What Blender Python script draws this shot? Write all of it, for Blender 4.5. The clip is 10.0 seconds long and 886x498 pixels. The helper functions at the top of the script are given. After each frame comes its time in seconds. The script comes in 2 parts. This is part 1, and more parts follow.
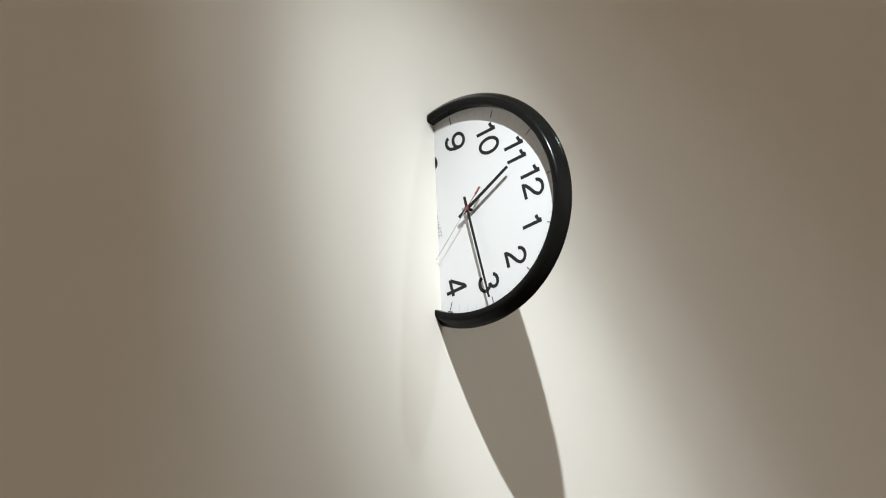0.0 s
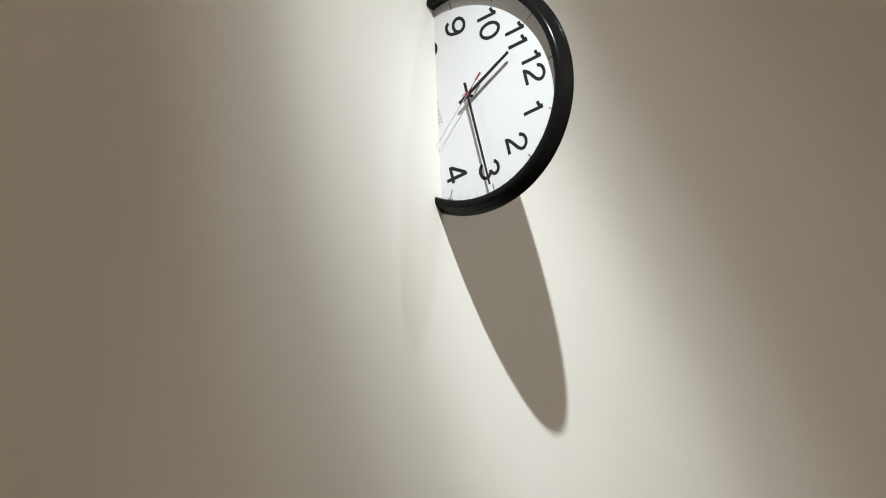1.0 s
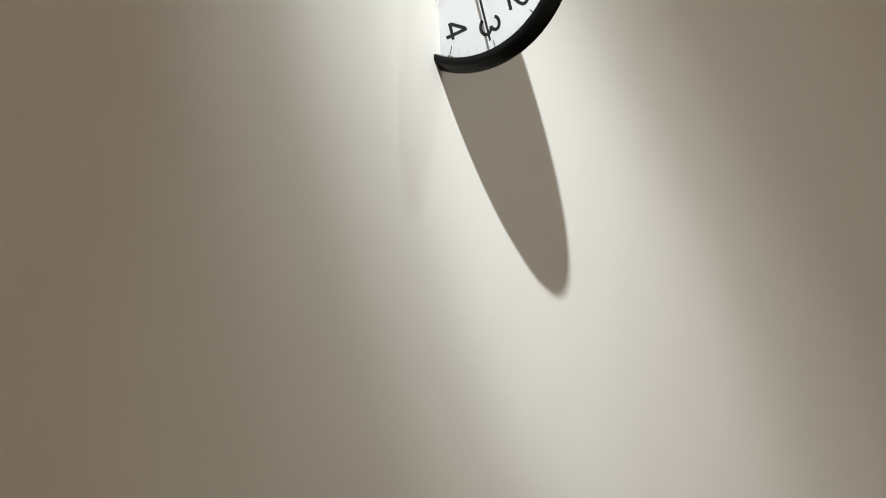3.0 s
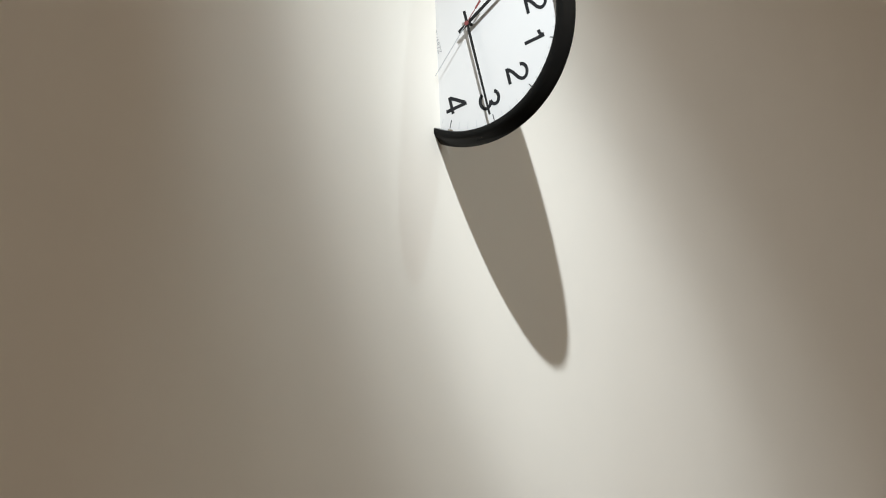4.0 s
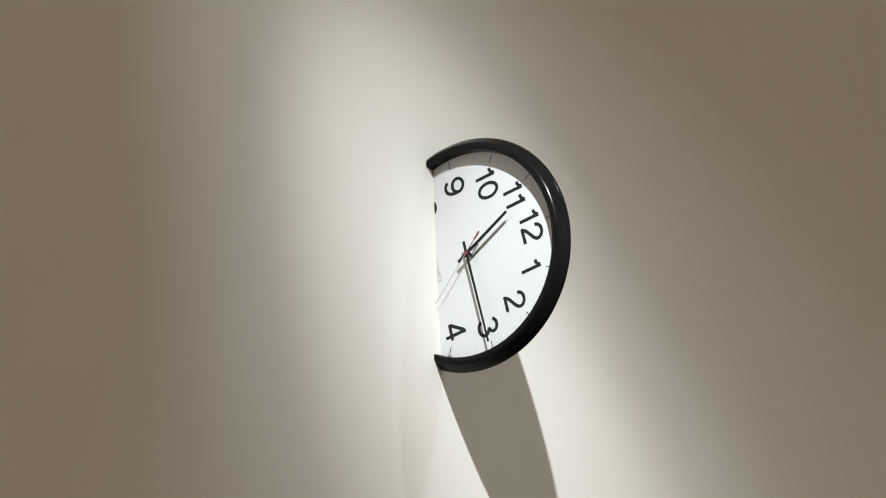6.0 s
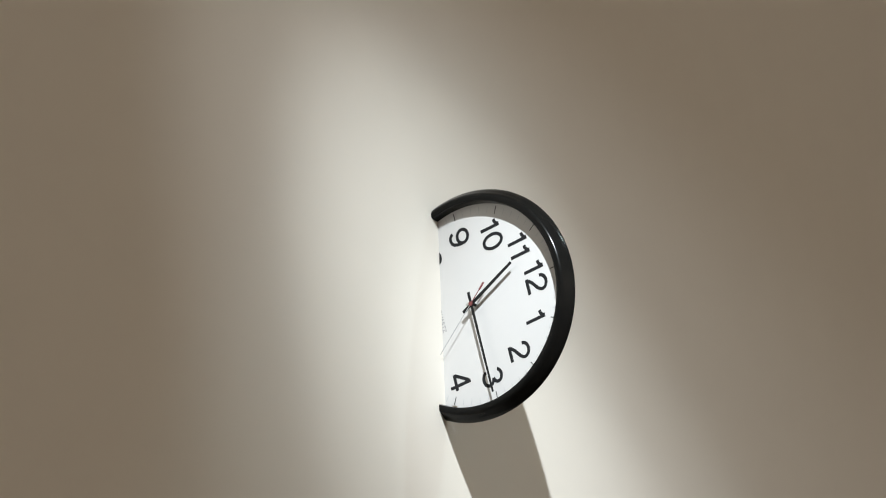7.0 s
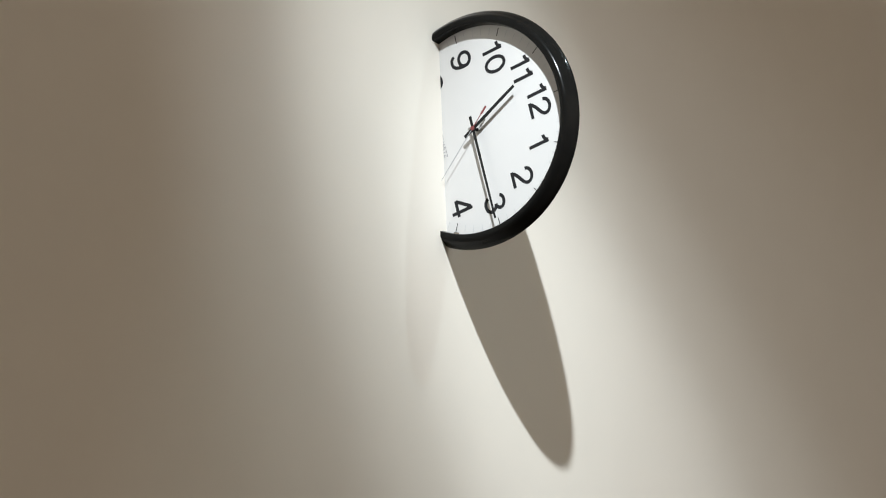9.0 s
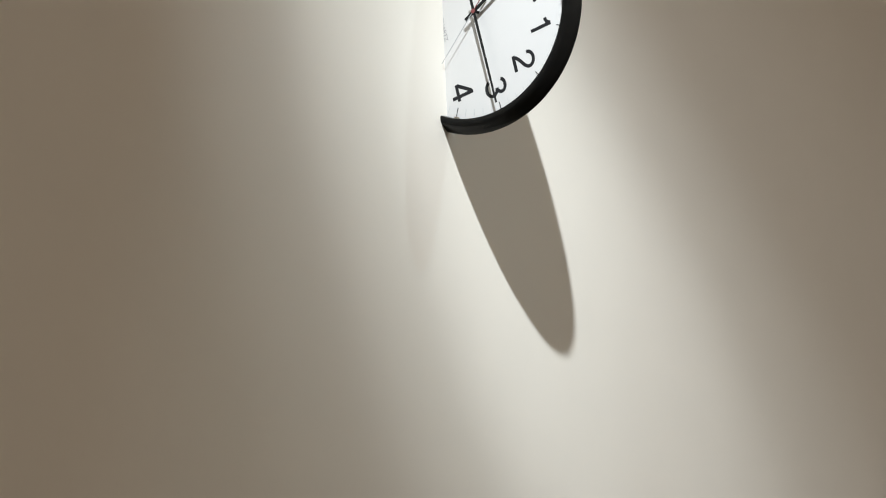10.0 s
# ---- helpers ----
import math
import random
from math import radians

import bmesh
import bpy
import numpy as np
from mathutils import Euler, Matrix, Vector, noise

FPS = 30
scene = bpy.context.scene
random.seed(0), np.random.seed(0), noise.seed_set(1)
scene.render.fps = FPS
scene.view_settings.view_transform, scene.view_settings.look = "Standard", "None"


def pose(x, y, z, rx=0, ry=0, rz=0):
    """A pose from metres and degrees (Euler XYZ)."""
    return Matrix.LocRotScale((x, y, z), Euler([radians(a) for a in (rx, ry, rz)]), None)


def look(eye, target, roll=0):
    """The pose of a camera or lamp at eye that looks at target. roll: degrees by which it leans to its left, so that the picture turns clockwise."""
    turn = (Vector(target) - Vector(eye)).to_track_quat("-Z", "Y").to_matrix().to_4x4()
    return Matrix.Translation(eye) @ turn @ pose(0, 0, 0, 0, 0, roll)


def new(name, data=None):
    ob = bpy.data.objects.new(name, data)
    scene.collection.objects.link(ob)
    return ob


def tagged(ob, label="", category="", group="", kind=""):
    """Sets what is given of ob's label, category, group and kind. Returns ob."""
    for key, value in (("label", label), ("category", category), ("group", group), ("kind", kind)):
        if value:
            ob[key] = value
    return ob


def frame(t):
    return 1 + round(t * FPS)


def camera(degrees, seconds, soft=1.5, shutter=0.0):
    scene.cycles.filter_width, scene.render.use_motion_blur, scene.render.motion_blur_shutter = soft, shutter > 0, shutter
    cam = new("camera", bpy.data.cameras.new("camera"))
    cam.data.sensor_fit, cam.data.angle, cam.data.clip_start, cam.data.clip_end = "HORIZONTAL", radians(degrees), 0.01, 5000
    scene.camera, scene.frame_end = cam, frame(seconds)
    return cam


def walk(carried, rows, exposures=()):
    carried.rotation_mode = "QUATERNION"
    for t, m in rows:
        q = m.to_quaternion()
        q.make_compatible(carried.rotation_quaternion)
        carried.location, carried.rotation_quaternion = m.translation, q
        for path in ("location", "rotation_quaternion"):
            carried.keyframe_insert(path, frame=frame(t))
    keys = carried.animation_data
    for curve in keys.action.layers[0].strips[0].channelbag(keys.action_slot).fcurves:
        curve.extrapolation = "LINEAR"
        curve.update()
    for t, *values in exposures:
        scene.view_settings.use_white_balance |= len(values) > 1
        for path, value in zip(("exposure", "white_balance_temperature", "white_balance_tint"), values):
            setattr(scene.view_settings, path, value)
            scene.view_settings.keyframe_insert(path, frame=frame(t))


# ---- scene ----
Z0 = 2.35                      # height of the clock's middle over the floor
cam = camera(20.0, 10.0, 1.1)
EYE0 = Vector((-2.82945, -1.79489, Z0 - 0.84254))
TOWARD = Vector((0.82631, 0.50662, 0.24605))
LEAN = -2.429
# seconds, pitch up, yaw to the left, metres nearer to the clock
ROWS = [
    (0.0, 13.374, -57.738, 0.0210), (0.5, 12.090, -57.679, 0.0405), (1.0, 10.783, -57.615, 0.0570),
    (1.5, 9.457, -57.551, 0.0745), (2.0, 8.117, -57.486, 0.1005), (2.2, 7.680, -57.465, 0.1089),
    (2.6, 7.349, -57.465, 0.1259), (3.3, 7.737, -57.485, 0.1439), (3.5, 8.014, -57.497, 0.1403),
    (4.0, 9.166, -57.551, 0.1166), (4.5, 10.508, -57.614, 0.0891), (5.0, 11.827, -57.677, 0.0620),
    (5.5, 13.129, -57.740, 0.0353), (6.0, 14.391, -57.801, 0.0094), (6.2, 14.794, -57.822, 0.0011),
    (6.95, 15.555, -57.742, -0.0075), (7.3, 15.371, -57.707, -0.0050), (7.5, 15.111, -57.695, 0.0020),
    (8.0, 14.054, -57.643, 0.0230), (8.5, 12.852, -57.583, 0.0430), (9.0, 11.556, -57.519, 0.0640),
    (9.5, 10.237, -57.454, 0.0830), (10.0, 8.899, -57.388, 0.1062),
]


def aimed(pitch, yaw, near):
    p, y = radians(pitch), radians(yaw)
    eye = EYE0 + TOWARD * near
    return look(eye, eye + Vector((-math.sin(y) * math.cos(p), math.cos(y) * math.cos(p), math.sin(p))), LEAN)


walk(cam, [(t, aimed(pitch, yaw, near)) for t, pitch, yaw, near in ROWS])

# ---- light ----
scene.view_settings.exposure = 0.0
world = bpy.data.worlds.new("world")
scene.world = world
world.use_nodes = True
world.node_tree.nodes["Background"].inputs[0].default_value = (1.0, 0.86, 0.7, 1)
world.node_tree.nodes["Background"].inputs[1].default_value = 0.0


def spot(name, eye, target, along, half_long, half_wide, power, colour, size, blend=1.0):
    """A narrow beam with an oval pool: half angles in degrees along the wall direction `along` and across it."""
    data = bpy.data.lights.new(name, "SPOT")
    data.energy, data.color, data.shadow_soft_size, data.spot_blend = power, colour, size, blend
    data.spot_size = 2 * radians(half_long)
    ob = new(name, data)
    back = (Vector(eye) - Vector(target)).normalized()
    up = (Vector(along) - back * Vector(along).dot(back)).normalized()
    side = up.cross(back)
    wide = math.tan(radians(half_wide)) / math.tan(radians(half_long))
    turn = Matrix((side * wide, up, back)).transposed().to_4x4()
    ob.matrix_world = Matrix.Translation(eye) @ turn
    return ob


# the track spotlight that makes the pool and the long shadow: its beam and the wider spill round the beam
LAMP = (-1.177, -1.009, Z0 + 1.346)
COOL = (0.866, 0.95, 1.0)
COLD = (0.73, 0.93, 1.0)
spot("track_spotlight_core", LAMP, (0.380, 0, Z0 - 0.425), (0.988, 0, 0.154), 9.27, 8.44, 191.0, COOL, 0.018)
spot("track_spotlight_beam", LAMP, (0.585, 0, Z0 - 0.654), (0.484, 0, 0.875), 14.52, 17.41, 192.7, COOL, 0.018)
spot("track_spotlight_spill", LAMP, (4.348, 0, Z0 - 3.220), (-0.604, 0, 0.797), 23.80, 39.97, 99.1, COOL, 0.018)
# a second, weaker one further along the track
spot("track_spotlight", (0.635, -1.940, Z0 + 2.25), (-0.05, 0, Z0 - 0.34), (0, 0, 1), 11.0, 11.0, 62.0, COLD, 0.018)
# unseen warm fill lamp, added: washes the opposite wall and with it the room
data = bpy.data.lights.new("ambient_fill", "AREA")
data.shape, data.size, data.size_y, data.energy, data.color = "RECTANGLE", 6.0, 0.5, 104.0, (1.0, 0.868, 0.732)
new("ambient_fill", data).matrix_world = look((-0.4, -4.4, 4.4), (-0.4, -6.0, 2.0))


# ---- materials ----
def material(name, colour, rough=0.5, metal=0.0, scale=(40.0, 4.0), vary=0.05, bump=0.0, bump_scale=600.0, coat=0.0, gloss=0.4):
    """A painted, printed or moulded surface: colour that wanders at two scales, and a fine relief."""
    m = bpy.data.materials.new(name)
    m.use_nodes = True
    nt = m.node_tree
    b = nt.nodes["Principled BSDF"]
    b.inputs["Metallic"].default_value = metal
    b.inputs["Coat Weight"].default_value = coat
    b.inputs["Specular IOR Level"].default_value = gloss
    co = nt.nodes.new("ShaderNodeTexCoord")
    parts = []
    for s in scale:
        n = nt.nodes.new("ShaderNodeTexNoise")
        n.inputs["Scale"].default_value = s
        n.inputs["Detail"].default_value = 4
        nt.links.new(co.outputs["Object"], n.inputs["Vector"])
        parts.append(n)
    add = nt.nodes.new("ShaderNodeMath")
    add.operation = "ADD"
    nt.links.new(parts[0].outputs["Fac"], add.inputs[0])
    nt.links.new(parts[1].outputs["Fac"], add.inputs[1])
    ramp = nt.nodes.new("ShaderNodeMapRange")
    ramp.inputs["From Min"].default_value, ramp.inputs["From Max"].default_value = 0.6, 1.4
    ramp.inputs["To Min"].default_value, ramp.inputs["To Max"].default_value = 1 - vary, 1 + vary
    nt.links.new(add.outputs[0], ramp.inputs["Value"])
    mul = nt.nodes.new("ShaderNodeVectorMath")
    mul.operation = "SCALE"
    mul.inputs[0].default_value = colour
    nt.links.new(ramp.outputs[0], mul.inputs["Scale"])
    nt.links.new(mul.outputs[0], b.inputs["Base Color"])
    rr = nt.nodes.new("ShaderNodeMapRange")
    rr.inputs["To Min"].default_value, rr.inputs["To Max"].default_value = max(0.02, rough - 0.06), min(1, rough + 0.06)
    nt.links.new(parts[0].outputs["Fac"], rr.inputs["Value"])
    nt.links.new(rr.outputs[0], b.inputs["Roughness"])
    if bump:
        n = nt.nodes.new("ShaderNodeTexNoise")
        n.inputs["Scale"].default_value, n.inputs["Detail"].default_value = bump_scale, 3
        nt.links.new(co.outputs["Object"], n.inputs["Vector"])
        bp = nt.nodes.new("ShaderNodeBump")
        bp.inputs["Strength"].default_value, bp.inputs["Distance"].default_value = bump, 0.0006
        nt.links.new(n.outputs["Fac"], bp.inputs["Height"])
        nt.links.new(bp.outputs[0], b.inputs["Normal"])
    return m


WALL_PAINT = material("wall_paint", (0.74, 0.695, 0.625), 0.8, 0, (9.0, 1.3), 0.02, 0.10, 240.0)
WHITE_PAINT = material("white_paint", (0.76, 0.75, 0.73), 0.8, 0, (9.0, 1.3), 0.02)
CEILING_PAINT = material("ceiling_paint", (0.80, 0.78, 0.74), 0.85, 0, (6.0, 1.0), 0.02)
CONCRETE = material("concrete", (0.32, 0.30, 0.27), 0.55, 0, (14.0, 1.2), 0.15, 0.3, 120.0)
BLACK_PLASTIC = material("black_plastic", (0.0056, 0.0054, 0.0050), 0.20, 0, (90.0, 14.0), 0.15, 0.04, 900.0, 0.0, 0.10)
DIAL_WHITE = material("dial_white", (0.535, 0.522, 0.512), 0.32, 0, (60.0, 9.0), 0.01, gloss=0.95)
PRINT_BLACK = material("print_black", (0.015, 0.015, 0.016), 0.6, 0, (200.0, 30.0), 0.1, gloss=0.12)
PRINT_GREY = material("print_grey", (0.28, 0.28, 0.28), 0.5, 0, (200.0, 30.0), 0.1)
PRINT_PALE = material("print_pale", (0.45, 0.45, 0.46), 0.5, 0, (200.0, 30.0), 0.1)
HAND_BLACK = material("hand_black", (0.012, 0.012, 0.012), 0.5, 0, (200.0, 30.0), 0.1, gloss=0.15)
HAND_RED = material("hand_red", (0.17, 0.042, 0.042), 0.5, 0, (200.0, 30.0), 0.1)
NEEDLE = material("needle_silver", (0.34, 0.35, 0.36), 0.4, 0.4, (200.0, 30.0), 0.1)
MARK_PALE = material("mark_pale", (0.80, 0.76, 0.70), 0.7, 0, (300.0, 60.0), 0.2)


# ---- structure ----
def finish(name, bm, mat, parent=None, label="", smooth=False, matrix=None):
    me = bpy.data.meshes.new(name)
    bmesh.ops.recalc_face_normals(bm, faces=bm.faces)
    bm.to_mesh(me)
    bm.free()
    me.materials.append(mat)
    if smooth:
        for p in me.polygons:
            p.use_smooth = True
    ob = new(name, me)
    if parent:
        ob.parent = parent
    if matrix:
        ob.matrix_local = matrix
    return tagged(ob, label)


def slab(name, lo, hi, mat, label, category):
    bm = bmesh.new()
    bmesh.ops.create_cube(bm, size=1, matrix=Matrix.Translation((Vector(lo) + Vector(hi)) / 2) @ Matrix.Diagonal((*(Vector(hi) - Vector(lo)), 1)))
    return tagged(finish(name, bm, mat), label, category, "", "structure")


TOP = 4.75
slab("wall_north", (-5.2, 0, 0), (3.6, 0.2, TOP), WALL_PAINT, "smooth off-white painted gallery wall under a spotlight", "wall")
# walls, floor and ceiling out of view, added to bounce the ambient light
slab("unseen_wall_south", (-5.2, -6.2, 0), (3.6, -6.0, TOP), WHITE_PAINT, "unseen plain off-white painted wall opposite the clock, added to bounce light", "wall")
slab("unseen_wall_west", (-5.4, -6.2, 0), (-5.2, 0.2, TOP), WHITE_PAINT, "unseen plain off-white painted side wall, added to bounce light", "wall")
slab("unseen_wall_east", (3.6, -6.2, 0), (3.8, 0.2, TOP), WHITE_PAINT, "unseen plain off-white painted side wall, added to bounce light", "wall")
slab("floor", (-5.4, -6.2, -0.2), (3.8, 0.2, 0), CONCRETE, "unseen grey polished concrete gallery floor, added to close the room", "floor")
slab("ceiling", (-5.4, -6.2, TOP), (3.8, 0.2, TOP + 0.2), CEILING_PAINT, "unseen plain white painted ceiling, added to close the room", "ceiling")

# ---- the clock ----
SPIN = radians(77.57)          # the dial is turned clockwise by this
SUNK = 0.0572                  # from the dial's middle to the wall: the dial stands nearly square out of it
ASKEW = Matrix.Rotation(radians(-3.45), 3, "Z")
E1 = ASKEW @ Vector((0, -1, 0))
E2 = Vector((0, 0, 1))
NORMAL = ASKEW @ Vector((-1, 0, 0))
TO_12 = E1 * math.sin(SPIN) + E2 * math.cos(SPIN)
TO_3 = E1 * math.cos(SPIN) - E2 * math.sin(SPIN)
MIDDLE = Vector((0, -SUNK, Z0))
CLOCK = Matrix((TO_3, TO_12, NORMAL)).transposed().to_4x4()
CLOCK.translation = MIDDLE
WALL_CO = CLOCK.inverted() @ Vector((0, 0.004, Z0))
WALL_NO = CLOCK.inverted().to_3x3() @ Vector((0, 1, 0))


def cut(bm):
    """Takes away what would lie inside the wall."""
    bmesh.ops.bisect_plane(bm, geom=bm.verts[:] + bm.edges[:] + bm.faces[:], dist=1e-6, plane_co=WALL_CO, plane_no=WALL_NO, clear_outer=True)
    return bm


def lathe(profile, steps=240):
    """A ring or bowl from (radius, height) pairs turned about the clock's axis."""
    bm = bmesh.new()
    rings = []
    for i in range(steps):
        a = 2 * math.pi * i / steps
        rings.append([bm.verts.new((r * math.sin(a), r * math.cos(a), h)) for r, h in profile])
    for i in range(steps):
        a, b = rings[i], rings[(i + 1) % steps]
        for k in range(len(profile) - 1):
            bm.faces.new((a[k], a[k + 1], b[k + 1], b[k]))
    return bm


def prism(outline, low, high, matrix=Matrix()):
    """A flat bar or plate with the given outline."""
    bm = bmesh.new()
    f = bm.faces.new([bm.verts.new((x, y, low)) for x, y in outline])
    up = bmesh.ops.extrude_face_region(bm, geom=[f])["geom"]
    bmesh.ops.translate(bm, verts=[v for v in up if isinstance(v, bmesh.types.BMVert)], vec=(0, 0, high - low))
    bm.transform(matrix)
    return bm


def turned(clock_degrees):
    return Matrix.Rotation(-radians(clock_degrees), 4, "Z")


def disc(radius, low, high, steps=40, x=0.0, y=0.0):
    return prism([(x + radius * math.sin(2 * math.pi * i / steps), y + radius * math.cos(2 * math.pi * i / steps)) for i in range(steps)], low, high)


def lettering(text, height, thick=0.00015, weight=0.0):
    """A mesh of built-in letters, centred, with capitals of that height."""
    cu = bpy.data.curves.new("lettering", "FONT")
    cu.body, cu.size, cu.extrude, cu.offset = text, height / 0.7, thick, weight
    ob = new("lettering", cu)
    bpy.context.view_layer.update()
    me = bpy.data.meshes.new_from_object(ob.evaluated_get(bpy.context.evaluated_depsgraph_get()))
    bpy.data.objects.remove(ob)
    bpy.data.curves.remove(cu)
    bm = bmesh.new()
    bm.from_mesh(me)
    bpy.data.meshes.remove(me)
    xs, ys = [v.co.x for v in bm.verts], [v.co.y for v in bm.verts]
    bm.transform(Matrix.Translation((-(min(xs) + max(xs)) / 2, -(min(ys) + max(ys)) / 2, 0)))
    return bm


clock = tagged(new("wall_clock"), "white wall clock with black rim, half sunk edgeways into the wall", "clock")
clock.matrix_world = CLOCK

RIM = [(0.1422, 0.0002), (0.1426, 0.0090), (0.1433, 0.0150), (0.1446, 0.0163), (0.1472, 0.0168), (0.1504, 0.0164), (0.1536, 0.0142),
       (0.1566, 0.0098), (0.1594, 0.0058), (0.1613, 0.0022), (0.1623, -0.0008), (0.1616, -0.0024), (0.1590, -0.0036), (0.1545, -0.0034), (0.1490, -0.0012)]


def rounded(points, first, last, steps=4):
    """The profile with its points from first to last joined by a smooth curve."""
    out = list(points[:first])
    for i in range(first, last):
        p0, p1, p2, p3 = (Vector(points[k]) for k in (i - 1, i, i + 1, min(i + 2, len(points) - 1)))
        for n in range(steps):
            t = n / steps
            q = 0.5 * (2 * p1 + (p2 - p0) * t + (2 * p0 - 5 * p1 + 4 * p2 - p3) * t * t + (3 * p1 - p0 - 3 * p2 + p3) * t ** 3)
            out.append((q.x, q.y))
    return out + list(points[last:])


finish("rim", cut(lathe(rounded(RIM, 2, 12) + RIM[:1])), BLACK_PLASTIC, clock, "rounded black plastic rim", True)
finish("back_shell", cut(lathe([(0.112, -0.0010), (0.108, -0.0120), (0.100, -0.0180), (0.001, -0.0180), (0.001, -0.0160), (0.098, -0.0160), (0.104, -0.0110), (0.109, -0.0010), (0.112, -0.0010)], 120)), BLACK_PLASTIC, clock, "", True)


def dial_plate(low=-0.0004, high=0.0):
    """The dial. Near four o'clock it falls short of the rim, and the lamp shines through the gap."""
    radii = (0.0, 0.1402, 0.1424, 0.1425)
    first, last = 117.9, 121.4
    angles = sorted([first, last] + [1.5 * i for i in range(240)])
    n = len(angles)
    bm = bmesh.new()
    grid = {}

    def vert(k, ring, h):
        key = (0 if ring == 0 else k % n, ring, h)
        if key not in grid:
            a = radians(angles[key[0]])
            grid[key] = bm.verts.new((radii[ring] * math.sin(a), radii[ring] * math.cos(a), h))
        return grid[key]

    for k in range(n):
        for ring in range(3):
            if ring == 1 and first <= angles[k] < last:
                continue
            for h in (low, high):
                if ring == 0:
                    bm.faces.new((vert(k, 0, h), vert(k, 1, h), vert(k + 1, 1, h)))
                else:
                    bm.faces.new((vert(k, ring, h), vert(k, ring + 1, h), vert(k + 1, ring + 1, h), vert(k + 1, ring, h)))
        bm.faces.new((vert(k, 3, low), vert(k + 1, 3, low), vert(k + 1, 3, high), vert(k, 3, high)))
    return bm


finish("dial", cut(dial_plate()), DIAL_WHITE, clock, "plain white dial with black numerals")


def arc(x, y, rx, ry, start, end, steps=22):
    """Points on an oval, from one angle to another in degrees."""
    return [(x + rx * math.cos(radians(start + (end - start) * i / steps)), y + ry * math.sin(radians(start + (end - start) * i / steps))) for i in range(steps + 1)]


# the strokes of the grotesque numerals, one unit high
GLYPHS = {
    "0": [arc(0.28, 0.5, 0.215, 0.435, 90, 450, 40)],
    "1": [[(0.36, 0.04), (0.36, 0.97)], [(0.15, 0.765), (0.22, 0.775), (0.28, 0.81), (0.32, 0.87), (0.345, 0.96)]],
    "2": [arc(0.285, 0.70, 0.215, 0.235, 185, -25) + [(0.42, 0.50), (0.20, 0.29), (0.10, 0.16), (0.085, 0.065)], [(0.02, 0.0652), (0.51, 0.0652)]],
    "3": [arc(0.275, 0.735, 0.19, 0.20, 165, -80), arc(0.275, 0.305, 0.22, 0.24, 82, -165)],
    "4": [[(0.405, 0.0), (0.405, 1.0)], [(0.37, 0.93), (0.06, 0.31)], [(0.03, 0.288), (0.54, 0.288)]],
    "8": [arc(0.28, 0.745, 0.185, 0.19, 90, 450, 32), arc(0.28, 0.295, 0.215, 0.23, 90, 450, 32)],
    "9": [arc(0.28, 0.67, 0.21, 0.265, 0, 360, 36), [(0.49, 0.67), (0.495, 0.55), (0.48, 0.38), (0.44, 0.21), (0.37, 0.105), (0.27, 0.065), (0.17, 0.085), (0.105, 0.16), (0.09, 0.23)]],
}
STROKE = 0.140
WIDEN, ADVANCE = 1.34, 0.70


def numeral(text, height):
    """The printed digits of one hour, centred on the origin."""
    bm = bmesh.new()
    layer = 0
    for k, ch in enumerate(text):
        for line in GLYPHS[ch]:
            layer += 1
            top = 0.00012 + 0.00003 * layer
            left, right = [], []
            closed = (Vector(line[0]) - Vector(line[-1])).length < 1e-6
            for n, p in enumerate(line):
                a = Vector(line[n - 1] if n else (line[-2] if closed else p))
                a.x *= WIDEN
                b = Vector(line[n + 1] if n + 1 < len(line) else (line[1] if closed else p))
                b.x *= WIDEN
                way = (b - a).normalized()
                off = Vector((-way.y, way.x)) * STROKE / 2
                for side, store in ((off, left), (-off, right)):
                    x, y = ((Vector((p[0] * WIDEN, p[1])) + side).x + ADVANCE * k - 0.28 * WIDEN - ADVANCE / 2 * (len(text) - 1)) * height, ((Vector(p) + side).y - 0.5) * height
                    store.append((bm.verts.new((x, y, top)), bm.verts.new((x, y, 0.0))))
            for n in range(len(line) - 1):
                l0, l1, r0, r1 = left[n], left[n + 1], right[n], right[n + 1]
                bm.faces.new((l0[0], r0[0], r1[0], l1[0]))
                bm.faces.new((l0[0], l1[0], l1[1], l0[1]))
                bm.faces.new((r0[0], r0[1], r1[1], r1[0]))
    return bm


for hour, far in ((1, 0.1022), (2, 0.1037), (3, 0.1075), (4, 0.1060), (8, 0.1060), (9, 0.1050), (10, 0.1020), (11, 0.1038), (12, 0.1030)):
    ADVANCE = {11: 0.57, 12: 0.73}.get(hour, 0.70)
    bm = numeral(str(hour), 0.0340)
    a = radians(30 * hour)
    far -= 0.0017
    aside, along = {1: (0.0036, 0.0002), 9: (0.0006, 0.0), 10: (0.0, 0.0011), 11: (-0.0010, 0.0), 12: (-0.0012, 0.0014)}.get(hour, (0.0014, 0.0))
    bm.transform(Matrix.Translation((far * math.sin(a) + aside, far * math.cos(a) + along, 0)))
    cut(bm)
    if bm.verts:
        finish("numeral", bm, PRINT_BLACK, clock, "printed black numeral")
    else:
        bm.free()

bm = lettering("QUARTZ", 0.0060, 0.0001)
bm.transform(Matrix.Translation((0, -0.0583, 0.0002)))
finish("lettering", cut(bm), PRINT_GREY, clock, "small grey printed word")

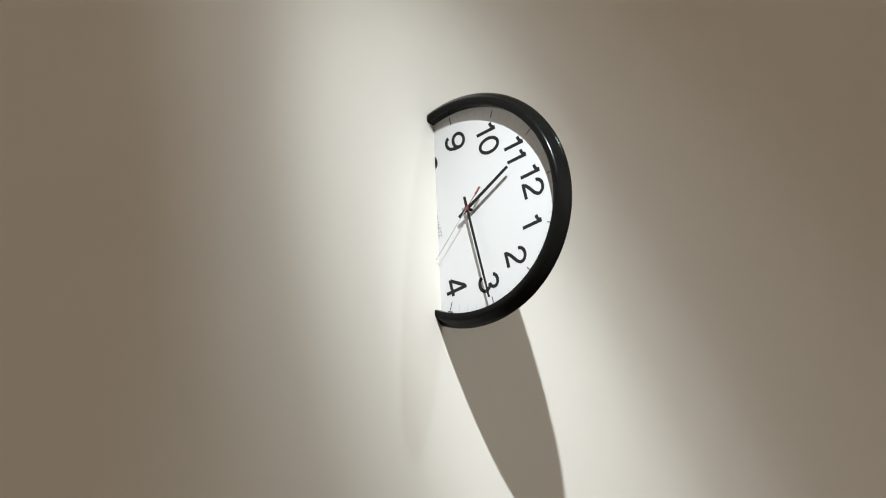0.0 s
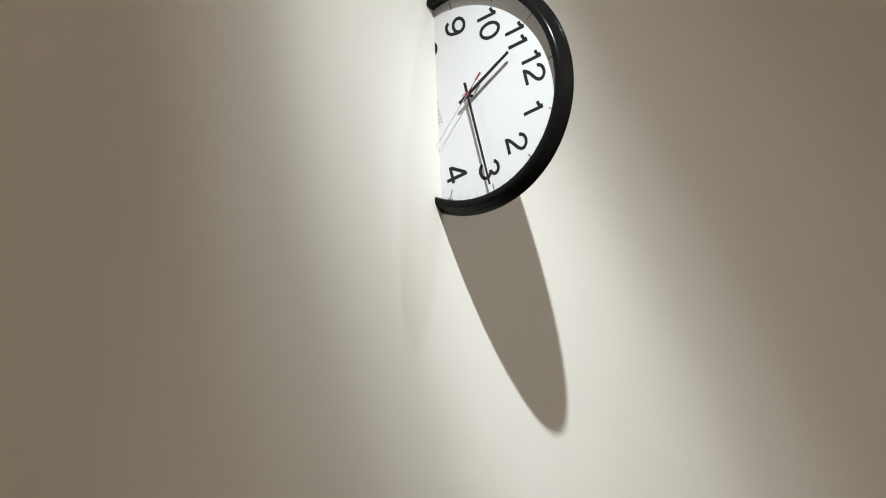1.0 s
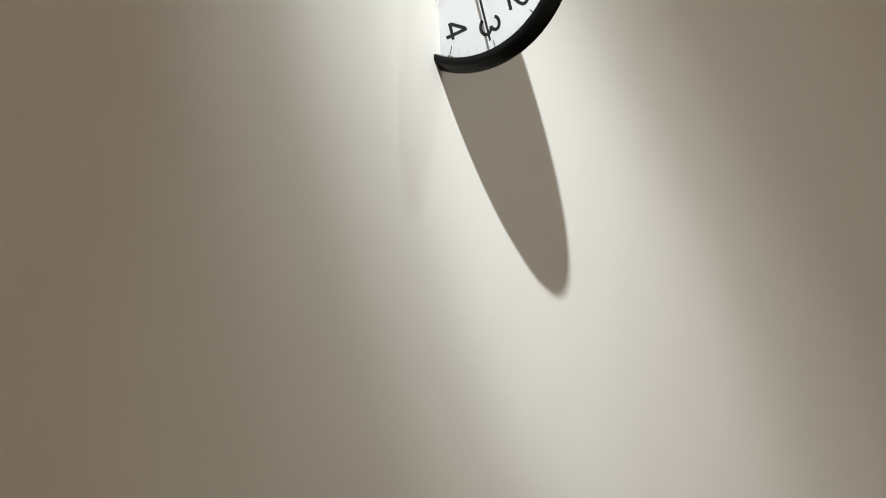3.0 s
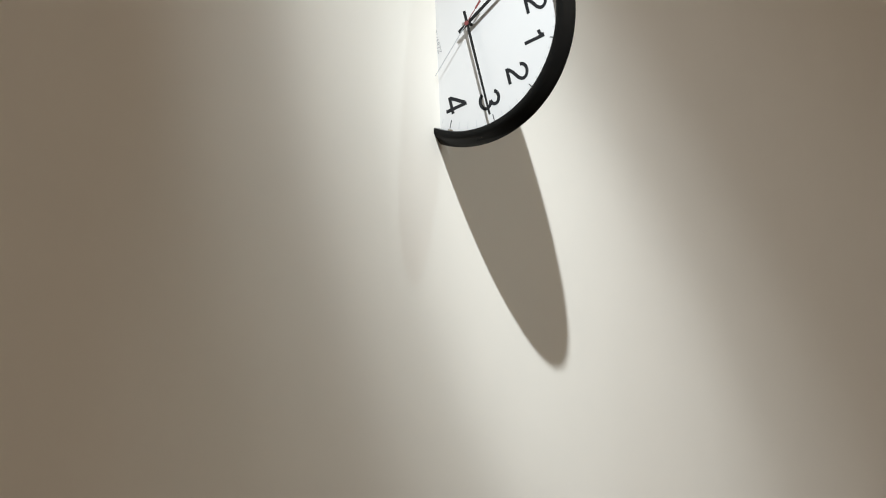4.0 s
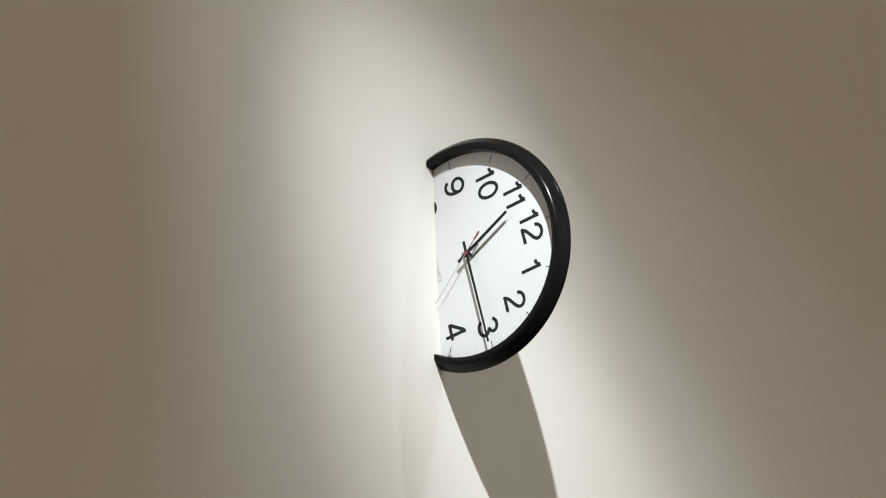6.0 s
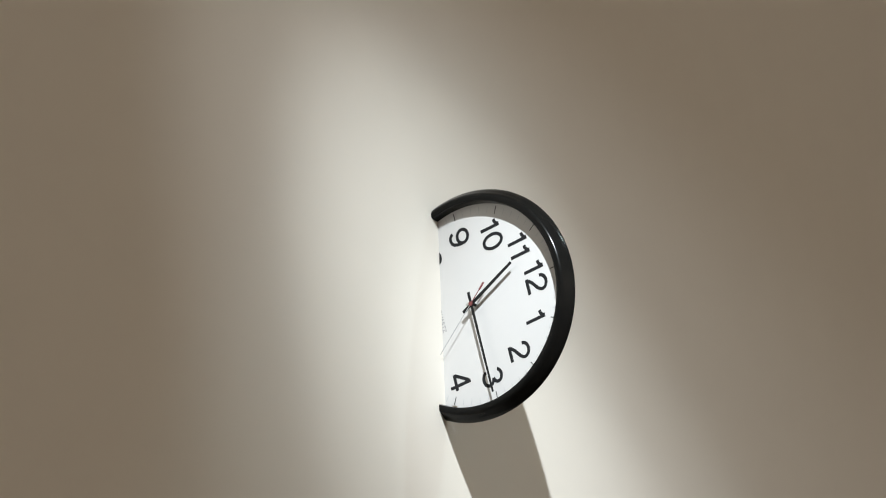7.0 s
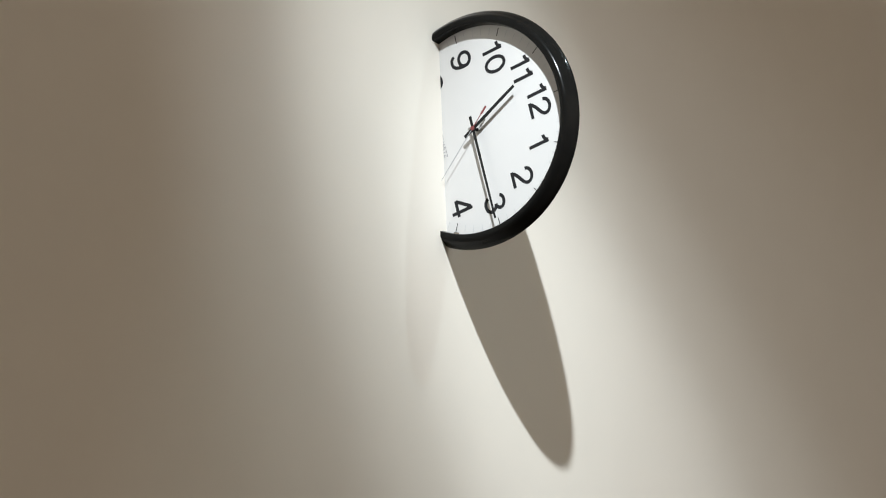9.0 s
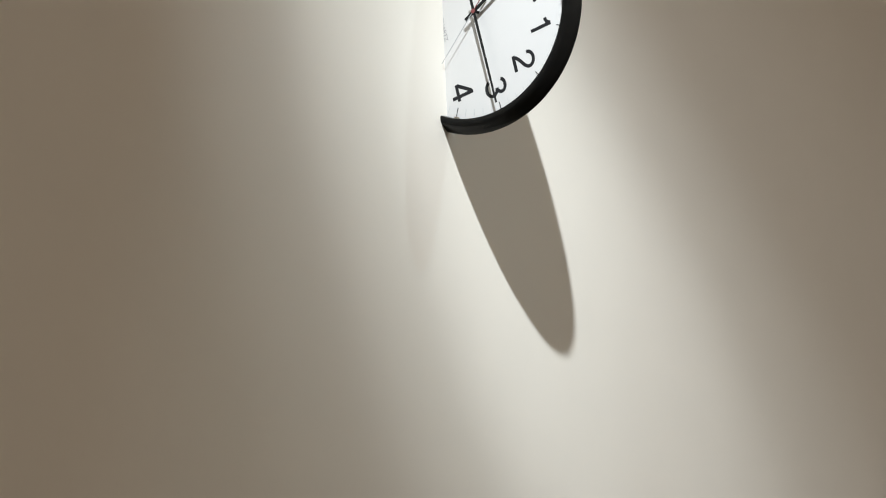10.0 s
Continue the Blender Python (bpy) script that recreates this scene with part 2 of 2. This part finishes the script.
TICKS = {}
for minute in range(60):
    a = radians(6 * minute)
    place = turned(6 * minute) @ Matrix.Translation((0, 0.1335, 0.0002))
    if (place.translation - WALL_CO).dot(WALL_NO) > -0.003:
        continue
    main = minute % 5 == 0
    name = "hour_tick" if main else "minute_tick"
    w, l = (0.00055, 0.0056) if main else (0.00034, 0.0046)
    if main not in TICKS:
        first = finish(name, prism([(-w, -l), (w, -l), (w, l), (-w, l)], 0, 0.0002), PRINT_BLACK if main else PRINT_PALE, clock, "", False, place)
        TICKS[main] = first.data
    else:
        ob = new(name, TICKS[main])
        ob.parent, ob.matrix_local = clock, place

finish("hour_hand", cut(prism([(-0.0025, -0.0175), (0.0025, -0.0175), (0.0020, 0.0820), (-0.0020, 0.0820)], 0.0088, 0.0095, turned(-21.6))), HAND_BLACK, clock, "black hour hand")
finish("minute_hand", cut(prism([(-0.0021, -0.0175), (0.0021, -0.0175), (0.0015, 0.1305), (-0.0015, 0.1305)], 0.0099, 0.0104, turned(89.4))), HAND_BLACK, clock, "black minute hand")
second = finish("second_hand", cut(prism([(-0.0006, -0.004), (0.0006, -0.004), (0.0004, 0.0825), (-0.0004, 0.0825)], 0.0109, 0.0112, turned(143.7))), NEEDLE, clock, "thin silver second hand with a red counterweight")
finish("counterweight", prism([(-0.0006, 0.0), (0.0006, 0.0), (0.0006, 0.022), (0.0015, 0.0235), (0.0015, 0.0350), (-0.0015, 0.0350), (-0.0015, 0.0235), (-0.0006, 0.022)], 0.0109, 0.0113, turned(-36.0)), HAND_RED, second, "red counterweight")
finish("hub_cap", disc(0.0030, 0.0107, 0.0120), HAND_RED, clock, "small red hub cap")
finish("spindle", disc(0.0022, 0.0, 0.0108), HAND_BLACK, clock)

# ---- small things on the wall ----
bm = disc(0.0010, 0, 0.0003, 14)
speck = finish("wall_speck", bm, MARK_PALE)
speck.matrix_world = pose(0.4304, 0.0, Z0 - 0.1192, 90, 0, 0)
tagged(speck, "tiny pale speck on the painted wall", "mark")
